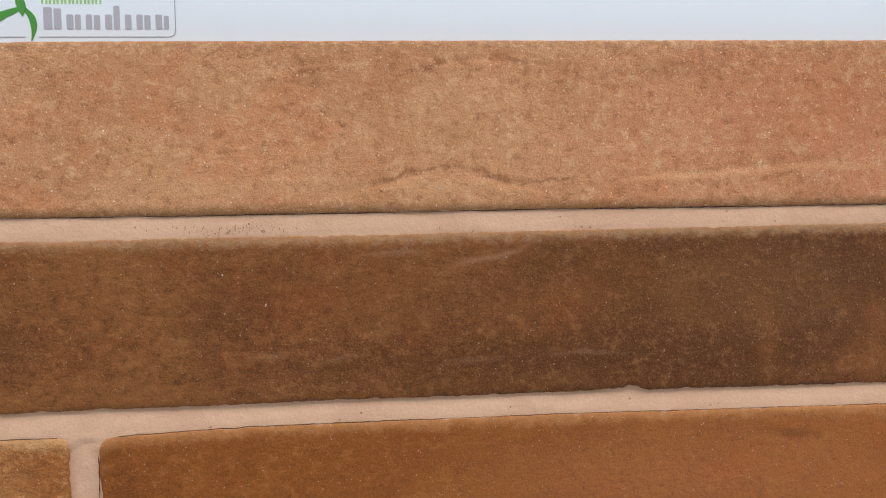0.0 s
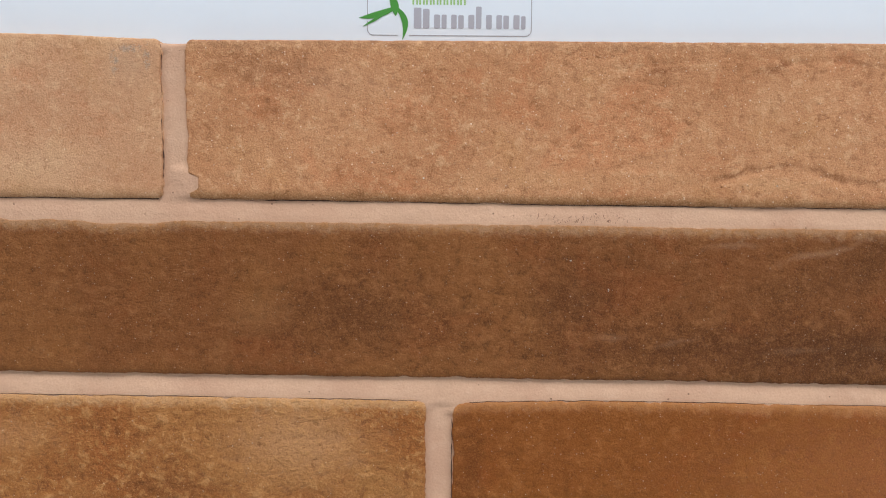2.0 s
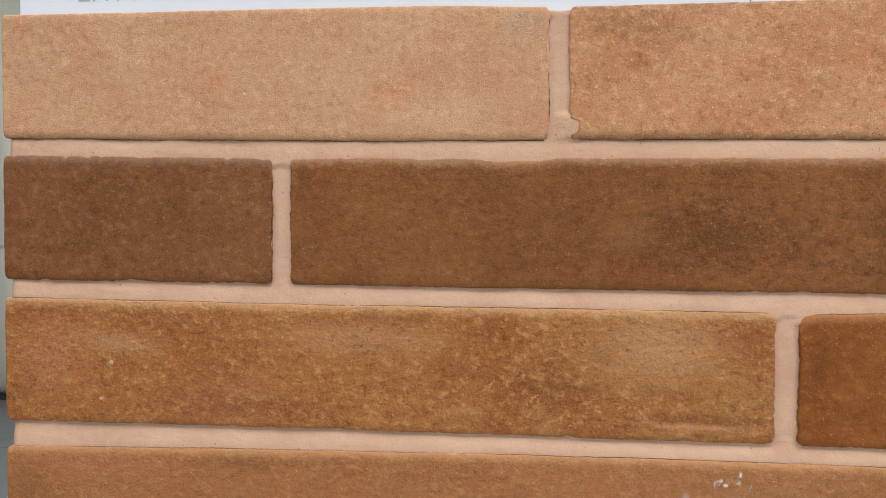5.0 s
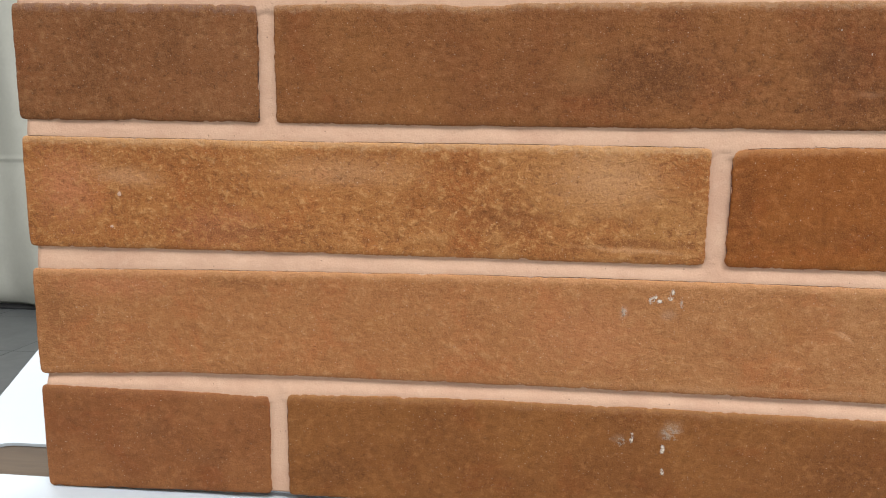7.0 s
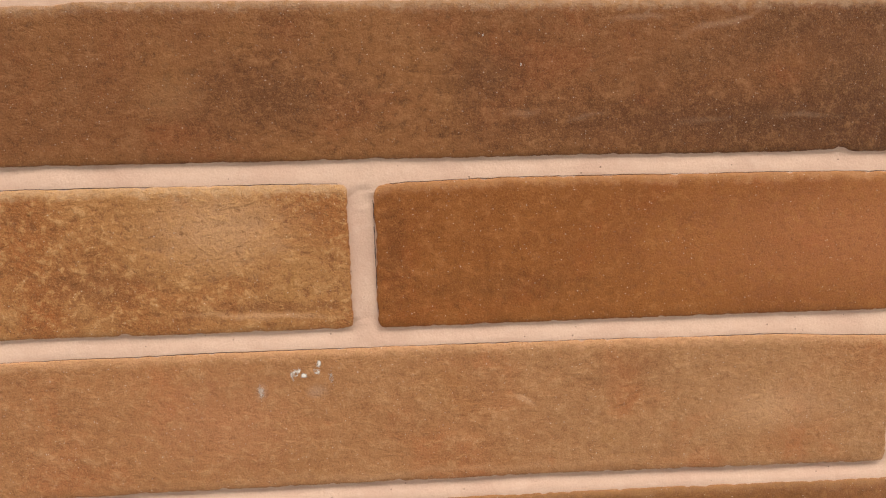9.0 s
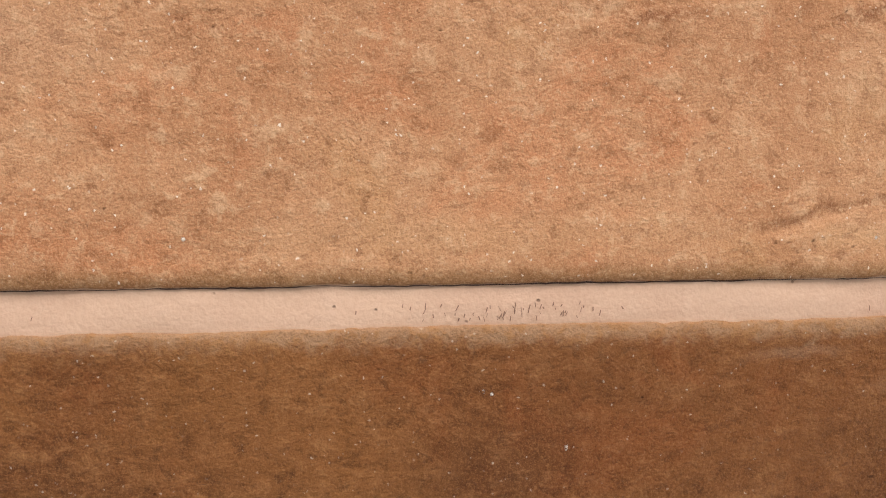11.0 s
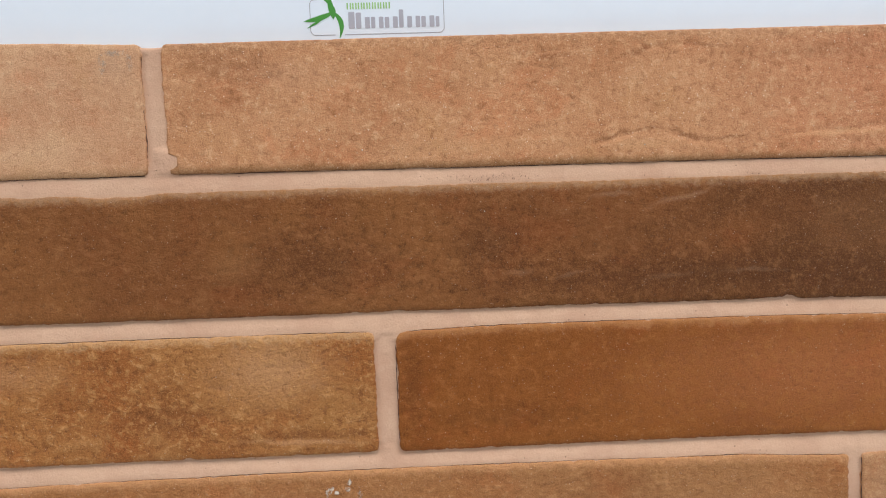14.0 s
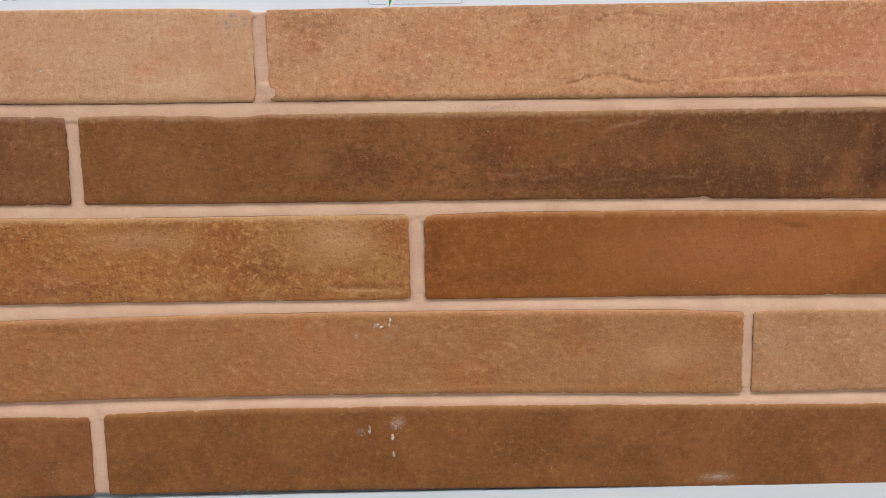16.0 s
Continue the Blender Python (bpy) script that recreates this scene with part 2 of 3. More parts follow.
def prism(bm, outline, y0, y1):
    """An outline of (x, z) points, raised from y1 (back) to y0 (front)."""
    front = [bm.verts.new((x, y0, z)) for x, z in outline]
    back = [bm.verts.new((x, y1, z)) for x, z in outline]
    n = len(outline)
    bm.faces.new(front)
    bm.faces.new(back[::-1])
    for k in range(n):
        bm.faces.new((front[k], back[k], back[(k + 1) % n], front[(k + 1) % n]))
    bmesh.ops.recalc_face_normals(bm, faces=bm.faces)
    return bm


def wave(x, seed, length):
    """Smooth noise from -1 to 1 along a line."""
    return noise.noise(Vector((x / length + seed * 17.3, seed * 5.1, seed * 2.7))) * 1.6


def smooth_at(value, a, b):
    t = min(1.0, max(0.0, (value - a) / (b - a)))
    return t * t * (3 - 2 * t)


# ---- room ----
FLOOR_Z, CEIL_Z = -0.72, 2.1
X0, X1, Y0, Y1 = -4.5, 4.5, -3.0, 3.15


def room():
    bm = bmesh.new()
    box(bm, (X0 - 0.2, Y0 - 0.2, FLOOR_Z - 0.2), (X1 + 0.2, Y1 + 0.4, FLOOR_Z - 0.006))
    floor = tagged(new("floor", mesh_from(bm, "floor", TILE_JOINT)), "polished mid-grey tiled showroom floor", "floor", kind="structure")
    for name, a, b, m in (
        ("wall_north", (X0, Y1 + 0.18, FLOOR_Z), (X1, Y1 + 0.38, CEIL_Z), PAINT),
        ("wall_south", (X0, Y0 - 0.2, FLOOR_Z), (X1, Y0, CEIL_Z), PAINT),
        ("wall_west", (X0 - 0.2, Y0, FLOOR_Z), (X0, Y1 + 0.2, CEIL_Z), PAINT),
        ("wall_east", (X1, Y0, FLOOR_Z), (X1 + 0.2, Y1 + 0.2, CEIL_Z), PAINT),
    ):
        tagged(new(name, mesh_from(box(bmesh.new(), a, b), name, m)), "plain off-white painted showroom wall", "wall", kind="structure")
    tagged(new("ceiling", mesh_from(box(bmesh.new(), (X0, Y0, CEIL_Z), (X1, Y1 + 0.2, CEIL_Z + 0.1)), "ceiling", CEILING)),
           "plain white painted ceiling", "ceiling", kind="structure")
    return floor


FLOOR = room()


def ceiling_light(x, y):
    lamp_thing = thing("ceiling_light", "square white diffuser panel light set under the ceiling", "light", (x, y, CEIL_Z - 0.001), group="ceiling panel lights")
    bm = bmesh.new()
    for a, b in (((-0.62, -0.62, -0.05), (0.62, -0.58, 0)), ((-0.62, 0.58, -0.05), (0.62, 0.62, 0)),
                 ((-0.62, -0.58, -0.05), (-0.58, 0.58, 0)), ((0.58, -0.58, -0.05), (0.62, 0.58, 0))):
        box(bm, a, b, 0.004)
    part("frame", bm, BOARD_WHITE, lamp_thing)
    part("diffuser", box(bmesh.new(), (-0.578, -0.578, -0.02), (0.578, 0.578, -0.01)), BOARD_WHITE, lamp_thing, "white acrylic diffuser")
    data = bpy.data.lights.new("panel_lamp", "AREA")
    data.shape, data.size, data.energy, data.color = "SQUARE", 1.1, LAMP_POWER, LAMP_COLOUR
    ob = new("panel_lamp", data)
    ob.parent = lamp_thing
    ob.location = (0, 0, -0.03)
    return lamp_thing


for lx, ly in ((-1.6, -1.1), (0.6, -0.95), (2.6, -1.1), (-1.5, 1.2), (0.6, 1.4), (2.9, 1.3)):
    ceiling_light(lx, ly)


def curtain():
    """Off-white fabric hung along the wall, with soft folds, a sewn horizontal seam and a dark foot strip."""
    hang = thing("fabric_curtain", "off-white fabric wall hanging with soft folds and a sewn seam", "curtain", (0, Y1, FLOOR_Z))
    drop = 0.03
    zs = [0.014, 0.04, 0.1, 0.2, 0.35, 0.5, 0.65, 0.75, 0.81, 0.835, 0.848, 0.856, 0.864, 0.872, 0.89, 0.93, 1.0, 1.2, 1.5, 1.9, 2.3, 2.8]
    xs = np.arange(X0 + 0.02, X1 - 0.02, 0.03)
    bm = bmesh.new()
    grid = []
    for z in zs:
        row = []
        for x in xs:
            fold = 0.022 * wave(x, 1.0, 0.42) + 0.008 * wave(x, 2.0, 0.15)
            loose = 0.35 + 0.65 * min(1.0, z / 1.6)
            sag = 0.02 * wave(x, 5.0, 0.8)
            belly = -0.06 * math.sin(math.pi * min(1, z / 0.86)) ** 0.7 if z < 0.86 else -0.012
            tuck = 0.05 * max(0.0, 1 - z / 0.09) ** 2
            drape = -0.11 * smooth_at(x + 2.70 - (1.59 - z) * 0.11, -0.20, 0.16) * smooth_at(2.2 - x, 0.0, 0.8)
            ridge = drape - 0.014 * math.exp(-(((z - 0.856) / 0.008) ** 2))
            row.append(bm.verts.new((x, fold * loose + belly + ridge + tuck, z + (drop + sag * 0.5 if z > 0.2 else 0.0))))
        grid.append(row)
    for a, b in zip(grid, grid[1:]):
        for k in range(len(xs) - 1):
            bm.faces.new((a[k], a[k + 1], b[k + 1], b[k]))
    cloth = part("cloth", bm, FABRIC, hang, smooth=True)
    thick = cloth.modifiers.new("thickness", "SOLIDIFY")
    thick.thickness = 0.004
    part("foot_strip", box(bmesh.new(), (X0 + 0.02, -0.045, 0.0), (X1 - 0.02, 0.09, 0.016), 0.004), BLACK, hang, "thin black strip along the foot")
    return hang


curtain()

batten = thing("wooden_batten", "pale wooden batten with a cut end lying on the floor", "batten", (-1.755, 1.78, FLOOR_Z))
part("bar", prism(bmesh.new(), [(-0.6, 0.0), (0.0, 0.0), (0.025, 0.03), (-0.01, 0.09), (-0.6, 0.12)], -0.05, 0.05), PALE_WOOD, batten)


# ---- display table ----
TOP_Z = -0.0004
TAB_X, TAB_Y = -0.305, 0.262


def rounded(points, radius, steps=6):
    """The outline of a polygon with its corners rounded."""
    out = []
    n = len(points)
    for k in range(n):
        p, a, b = Vector(points[k]), Vector(points[k - 1]), Vector(points[(k + 1) % n])
        u, v = (a - p).normalized(), (b - p).normalized()
        r = radius[k] if isinstance(radius, (list, tuple)) else radius
        start, end = p + u * r, p + v * r
        for s in range(steps + 1):
            t = s / steps
            q = start * (1 - t) ** 2 + p * (2 * t * (1 - t)) + end * t * t
            out.append((q.x, q.y))
    return out


def display_table():
    table = thing("display_table", "white lacquered display table with a slot for sample boards", "table", (0, 0, FLOOR_Z))
    up = TOP_Z - FLOOR_Z
    outer = rounded([(-0.01, -0.40), (1.25, -0.40), (1.25, TAB_Y), (TAB_X, TAB_Y), (-0.132, -0.09)], 0.006, 3)
    inner = rounded([(-0.176, 0.0105), (1.1, 0.0105), (1.1, 0.0520), (-0.176, 0.0520)], 0.014, 6)
    bm = bmesh.new()
    edges = []
    for loop in (outer, inner):
        vs = [bm.verts.new((x, y, up)) for x, y in loop]
        edges += [bm.edges.new((vs[k], vs[(k + 1) % len(vs)])) for k in range(len(vs))]
    made = bmesh.ops.triangle_fill(bm, use_beauty=True, use_dissolve=False, edges=edges)
    faces = [f for f in made["geom"] if isinstance(f, bmesh.types.BMFace)]
    down = bmesh.ops.extrude_face_region(bm, geom=faces)
    for v in down["geom"]:
        if isinstance(v, bmesh.types.BMVert):
            v.co.z -= 0.0022
    bmesh.ops.recalc_face_normals(bm, faces=bm.faces)
    part("tabletop", bm, TABLE_WHITE, table)
    bm = bmesh.new()
    box(bm, (-0.177, 0.003, up - 0.032), (1.11, 0.06, up - 0.0024), 0.0005)
    part("slot_bed", bm, SLOT_WOOD, table, "brown wooden bed in the slot")
    part("underframe", box(bmesh.new(), (0.02, -0.36, up - 0.03), (1.2, -0.01, up - 0.0024), 0.0005), TABLE_WHITE, table)
    part("plinth", box(bmesh.new(), (0.08, -0.3, 0.0), (1.15, 0.2, up - 0.033), 0.004), TABLE_WHITE, table, "white box plinth")
    return table


display_table()


# ---- brick slip sample board ----
FACE, BACK = 0.0, 0.008
PANEL_L, PANEL_R, PANEL_TOP = -0.0998, 0.80, 0.3755
# row: foot and head of its slips as (x, z); the pressed slips are slightly bowed
ROWS = {
    1: (((-0.1, 0.2868), (0.0, 0.2855), (0.09, 0.2843), (0.18, 0.2843), (0.31, 0.2834), (0.44, 0.2828), (0.6, 0.2816), (0.8, 0.2804)),
        ((-0.1, 0.3476), (0.07, 0.3476), (0.12, 0.3474), (0.165, 0.3457), (0.185, 0.3455), (0.29, 0.3460), (0.5, 0.3462), (0.8, 0.3458))),
    2: (((-0.1, 0.2167), (0.04, 0.2155), (0.145, 0.2146), (0.26, 0.2141), (0.38, 0.2135), (0.47, 0.2123), (0.6, 0.2100), (0.8, 0.2082)),
        ((-0.1, 0.2785), (0.037, 0.2762), (0.047, 0.2755), (0.08, 0.2765), (0.14, 0.2758), (0.25, 0.2754), (0.35, 0.2748), (0.6, 0.2740), (0.8, 0.2732))),
    3: (((-0.1, 0.1457), (0.06, 0.1455), (0.14, 0.1450), (0.27, 0.1440), (0.29, 0.1436), (0.42, 0.1430), (0.6, 0.1412), (0.8, 0.1392)),
        ((-0.1, 0.2076), (0.05, 0.2057), (0.17, 0.2054), (0.27, 0.2045), (0.284, 0.2036), (0.33, 0.2052), (0.46, 0.2041), (0.6, 0.2014), (0.8, 0.1994))),
    4: (((-0.1, 0.0700), (-0.02, 0.0740), (0.06, 0.0750), (0.2, 0.0750), (0.35, 0.0736), (0.51, 0.0700), (0.53, 0.0708), (0.8, 0.0690)),
        ((-0.1, 0.1326), (0.02, 0.1346), (0.15, 0.1357), (0.22, 0.1358), (0.35, 0.1348), (0.46, 0.1330), (0.51, 0.1302), (0.525, 0.1312), (0.8, 0.1290))),
    5: (((-0.1, 0.0000), (0.035, 0.0030), (0.17, 0.0032), (0.38, 0.0012), (0.6, -0.0022), (0.8, -0.0030)),
        ((-0.1, 0.0632), (0.0, 0.0630), (0.037, 0.0618), (0.05, 0.0642), (0.14, 0.0660), (0.24, 0.0656), (0.36, 0.0644), (0.6, 0.0602), (0.8, 0.0590))),
}


def line(edge, x):
    """Height of a slip's edge at x, the kinks rounded off."""
    xs, zs = zip(*edge)
    return float(np.mean(np.interp((x - 0.012, x - 0.006, x, x + 0.006, x + 0.012), xs, zs)))


def uneven(x, seed):
    """Fine irregularity of a pressed arris."""
    return 0.00015 * wave(x, seed, 0.031) + 0.00009 * wave(x, seed + 3, 0.0083) + 0.00012 * wave(x, seed + 5, 0.0031) + 0.00009 * wave(x, seed + 8, 0.0013)


def brick(row, x0, x1, seed, material, parent, label, corner=(0.0025, 0.0025, 0.0025, 0.0025), creases=(), bites=(), nicks=(), lips=(), rough=1.0):
    """One slip, face toward -y: uneven arrises, worn corners (foot left, foot right, head left, head right), slight swell, creases,
    hollows in its head (bites), grout pressed over its foot (lips) and broken spots in its left end (nicks)."""
    foot, head = ROWS[row]
    nx = max(30, int((x1 - x0) / 0.00075))
    inset = [0.0, 0.0002, 0.0005, 0.0010, 0.0017, 0.0026]
    us = [0, 0.0003, 0.0007, 0.0013, 0.0026]
    length = x1 - x0
    cols = us + list(np.linspace(0.0045, length - 0.0045, nx)) + [length - u for u in us[::-1]]
    zin = inset + list(np.linspace(0.0038, 0.0562, 56)) + [0.06 - u for u in inset[::-1]]
    zb = line(foot, x0)
    bm = bmesh.new()
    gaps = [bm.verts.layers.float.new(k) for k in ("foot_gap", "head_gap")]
    ends = []
    for u in cols:
        x = x0 + u
        lo, hi = line(foot, x) + uneven(x, seed), line(head, x) + uneven(x, seed + 7) * (0.4 if row == 1 else 1.0)
        lo += 0.0009 * rough * max(0.0, wave(x, seed + 50, 0.0040) - 0.25)
        hi -= 0.0009 * rough * max(0.0, wave(x, seed + 52, 0.0036) - 0.28)
        for bx, width, bite in lips:
            lo += bite * math.exp(-(((x - bx) / width) ** 2)) * (1 + 0.5 * wave(x, seed + 33, 0.003))
        for k, du in ((0, u), (1, length - u)):
            r = corner[k]
            if du < r:
                lo += r - math.sqrt(max(0, r * r - (r - du) ** 2))
            r = corner[k + 2]
            if du < r:
                hi -= r - math.sqrt(max(0, r * r - (r - du) ** 2))
        for bx, width, bite in bites:
            hi -= bite * math.exp(-(((x - bx) / width) ** 4)) * (1 + 0.35 * wave(x, seed + 30, 0.006))
        ends.append((lo, hi))
    grid = []
    for w in zin:
        row_v = []
        for u, (lo, hi) in zip(cols, ends):
            x = x0 + u
            z = lo + (hi - lo) * w / 0.06
            side = min(u, length - u)
            y = 0.0
            for near, rim, deep in ((side, 0.0012, 0.0005), (w, 0.0036, 0.0009), (0.06 - w, 0.0024, 0.0007)):
                t = min(1.0, near / rim)
                y += deep * (1 - math.sqrt(max(0.0, 1 - (1 - t) ** 2)))
            y += 0.00035 * noise.noise(Vector((x * 30, z * 40, seed))) + 0.00012 * noise.noise(Vector((x * 220, z * 260, seed + 4)))
            for cx, cz, slope, half, deep in creases:
                along = (x - cx) / half
                if abs(along) < 1:
                    mid = cz + slope * (x - cx) + 0.0016 * wave(x, seed + 11, 0.012)
                    y += deep * (1 - along * along) * math.exp(-(((z - mid) / 0.0011) ** 2))
                    y -= deep * 0.6 * (1 - along * along) * math.exp(-(((z - mid + 0.003) / 0.002) ** 2))
            sawn = 0.3 if (u < length / 2 and x0 == PANEL_L) else 1.0
            ragged = 0.00035 * wave(z, seed + 13, 0.017) + 0.00030 * wave(z, seed + 15, 0.0052) + 0.00036 * wave(z, seed + 16, 0.0023)
            xx = x + sawn * ragged * max(0.0, 1 - side / 0.004)
            for cz, half, depth in nicks:
                if abs(z - cz) < half * 1.5:
                    cut = depth * smooth_at(half * (1.15 + 0.2 * wave(z, seed + 40, 0.003)) - abs(z - cz), 0.0, half * 0.45)
                    xx = max(xx, x0 + cut + u * max(0.0, 1 - cut / 0.02)) if u < 0.02 else xx
            v = bm.verts.new((xx - x0, FACE + y, z - zb))
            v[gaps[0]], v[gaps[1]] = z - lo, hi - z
            row_v.append(v)
        grid.append(row_v)
    for a, b in zip(grid, grid[1:]):
        for k in range(len(cols) - 1):
            bm.faces.new((a[k], a[k + 1], b[k + 1], b[k]))
    loop = grid[0] + [r[-1] for r in grid[1:]] + grid[-1][-2::-1] + [r[0] for r in grid[-2:0:-1]]
    back = [bm.verts.new((v.co.x, BACK, v.co.z)) for v in loop]
    n = len(loop)
    for k in range(n):
        bm.faces.new((loop[k], back[k], back[(k + 1) % n], loop[(k + 1) % n]))
    bm.faces.new(back)
    bmesh.ops.recalc_face_normals(bm, faces=bm.faces)
    return part("brick", bm, material, parent, label, True, (x0, 0, zb))


panel = thing("brick_sample_board", "display board of long brown brick slips with pink-beige grout", "sample board", (0, 0, 0))

# backing board, with a small nick in its head
bm = bmesh.new()
prism(bm, [(PANEL_L + 0.0040, -0.0027), (PANEL_R, -0.0027), (PANEL_R, PANEL_TOP), (0.3012, PANEL_TOP - 0.0005), (0.3005, PANEL_TOP - 0.0013),
           (0.2995, PANEL_TOP - 0.0014), (0.2988, PANEL_TOP - 0.0005), (PANEL_L + 0.0040, PANEL_TOP)], BACK, BACK + 0.018)
part("backing_board", bm, BOARD_WHITE, panel, "white laminated board, its head strip left bare")

# slips: row, ends, colours
SLIPS = []
# fired tone of each course
TINT = {1: (1.01, 1.03, 1.13), 2: (0.92, 0.885, 0.70), 3: (0.89, 0.85, 0.70), 4: (0.85, 0.83, 0.81), 5: (0.93, 0.90, 0.80)}


def slip(row, x0, x1, label, base, patch, light, dark, far=None, seed=1.0, corner=(0.0025,) * 4, creases=(), bites=(), nicks=(), lips=(), rough=1.0, streaks=(), **more):
    tint = TINT[row]
    c = [tuple(v * k for v, k in zip(rgb(*some), tint)) if some else None for some in (base, patch, light, dark, far)]
    tones = {"l": c[2], "d": c[3], "p": c[1], "g": rgb(182, 152, 128), "w": rgb(190, 152, 122), "r": rgb(184, 116, 80), "s": rgb(204, 156, 114)}
    marks = [(tones[k], *v) for k, *v in streaks]
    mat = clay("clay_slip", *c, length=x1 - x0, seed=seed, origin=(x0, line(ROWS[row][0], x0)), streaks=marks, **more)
    SLIPS.append((row, x0, x1))
    return brick(row, x0, x1, seed, mat, panel, label, corner, creases, bites, nicks, lips, rough)


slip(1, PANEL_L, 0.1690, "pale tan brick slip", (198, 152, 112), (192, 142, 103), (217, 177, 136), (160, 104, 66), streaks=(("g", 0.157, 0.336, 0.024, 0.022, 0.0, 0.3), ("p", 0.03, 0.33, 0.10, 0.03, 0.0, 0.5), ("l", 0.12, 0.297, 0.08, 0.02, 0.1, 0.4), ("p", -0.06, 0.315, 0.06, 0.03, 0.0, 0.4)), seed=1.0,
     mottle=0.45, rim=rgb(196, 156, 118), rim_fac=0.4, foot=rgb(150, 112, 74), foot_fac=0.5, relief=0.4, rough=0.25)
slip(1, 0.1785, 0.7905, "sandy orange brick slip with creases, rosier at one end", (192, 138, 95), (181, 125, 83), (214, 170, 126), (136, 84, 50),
     far=(190, 122, 90), nicks=((0.2905, 0.0036, 0.0042),), relief=0.5, pits=0.7, rough=0.25, streaks=(("d", 0.205, 0.335, 0.06, 0.022, -0.1, 0.45), ("g", 0.235, 0.330, 0.05, 0.02, 0.0, 0.15), ("d", 0.363, 0.335, 0.030, 0.0045, 0.08, 0.8), ("d", 0.408, 0.337, 0.022, 0.0035, 0.25, 0.8),
              ("d", 0.440, 0.339, 0.040, 0.003, -0.1, 0.6), ("d", 0.393, 0.2962, 0.026, 0.0030, 0.26, 0.72), ("d", 0.412, 0.2990, 0.020, 0.0026, 0.0, 0.72), ("d", 0.430, 0.2955, 0.024, 0.0030, -0.34, 0.72),
              ("d", 0.452, 0.2940, 0.026, 0.0026, 0.14, 0.8), ("s", 0.408, 0.2915, 0.040, 0.0060, 0.0, 0.7), ("s", 0.510, 0.2940, 0.070, 0.0040, 0.05, 0.8), ("s", 0.565, 0.2970, 0.060, 0.0040, 0.04, 0.7),
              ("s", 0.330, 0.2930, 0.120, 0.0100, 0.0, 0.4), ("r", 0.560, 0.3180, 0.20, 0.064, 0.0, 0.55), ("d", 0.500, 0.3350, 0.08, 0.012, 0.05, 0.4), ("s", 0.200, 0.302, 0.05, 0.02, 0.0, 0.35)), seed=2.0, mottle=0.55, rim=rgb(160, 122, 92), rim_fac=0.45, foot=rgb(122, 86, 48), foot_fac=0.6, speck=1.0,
     creases=((0.392, 0.2945, 0.24, 0.022, 0.0003), (0.432, 0.2935, -0.2, 0.02, 0.0003), (0.358, 0.3365, 0.1, 0.02, 0.0003), (0.415, 0.339, -0.05, 0.02, 0.0003),
              (0.52, 0.296, 0.06, 0.05, 0.0003)))
slip(2, PANEL_L, 0.0370, "dark brown brick slip", (131, 84, 54), (120, 76, 47), (160, 118, 88), (84, 52, 31), seed=3.0, mottle=0.5, rough=1.5, lips=((-0.033, 0.006, 0.0010), (0.020, 0.008, 0.0006)), rim=rgb(150, 116, 98), rim_fac=0.7, relief=0.45)
slip(2, 0.0462, 0.6560, "dark chocolate-brown brick slip with pale wisps", (137, 88, 53), (126, 78, 46), (166, 119, 84), (70, 38, 19), far=(74, 41, 22), streaks=(("w", 0.428, 0.2655, 0.044, 0.0040, 0.24, 0.3), ("w", 0.392, 0.2680, 0.030, 0.0040, 0.06, 0.24), ("w", 0.371, 0.2285, 0.022, 0.0035, 0.15, 0.24), ("w", 0.420, 0.2265, 0.030, 0.0035, 0.1, 0.21),
              ("w", 0.463, 0.2275, 0.034, 0.0035, -0.08, 0.27), ("w", 0.345, 0.2310, 0.02, 0.004, 0.1, 0.18), ("d", 0.250, 0.2380, 0.11, 0.040, 0.0, 0.42), ("l", 0.205, 0.2400, 0.03, 0.02, 0.0, 0.35),
              ("d", 0.420, 0.2260, 0.26, 0.032, 0.0, 0.5), ("d", 0.330, 0.2450, 0.05, 0.03, 0.0, 0.4), ("l", 0.540, 0.2500, 0.12, 0.05, 0.0, 0.2)), seed=4.0,
     mottle=0.32, rim=rgb(172, 134, 102), rim_fac=0.75, speck=0.4, relief=0.75, pits=0.25, rough=0.6, bites=((0.153, 0.017, 0.0015), (0.112, 0.010, 0.0006)), lips=((0.4815, 0.0030, 0.0024), (0.473, 0.008, 0.0007)))
slip(3, PANEL_L, 0.2725, "mottled ochre-brown brick slip", (172, 113, 67), (160, 100, 56), (206, 156, 110), (122, 74, 42), streaks=(("s", 0.222, 0.1880, 0.070, 0.040, 0.0, 0.5), ("s", 0.080, 0.1900, 0.10, 0.020, 0.0, 0.4), ("d", 0.170, 0.1660, 0.06, 0.022, 0.0, 0.5), ("s", 0.235, 0.1510, 0.080, 0.0036, -0.02, 0.5),
              ("d", 0.235, 0.1545, 0.080, 0.0060, -0.02, 0.5), ("r", -0.075, 0.1800, 0.05, 0.05, 0.0, 0.7), ("r", 0.015, 0.1580, 0.07, 0.03, 0.0, 0.5), ("d", 0.030, 0.1560, 0.12, 0.014, 0.0, 0.45), ("s", -0.04, 0.1860, 0.05, 0.014, -0.1, 0.5)), seed=5.0, mottle=0.72, rim=rgb(204, 160, 116), rim_fac=0.8, relief=1.4,
     far=(172, 120, 76))
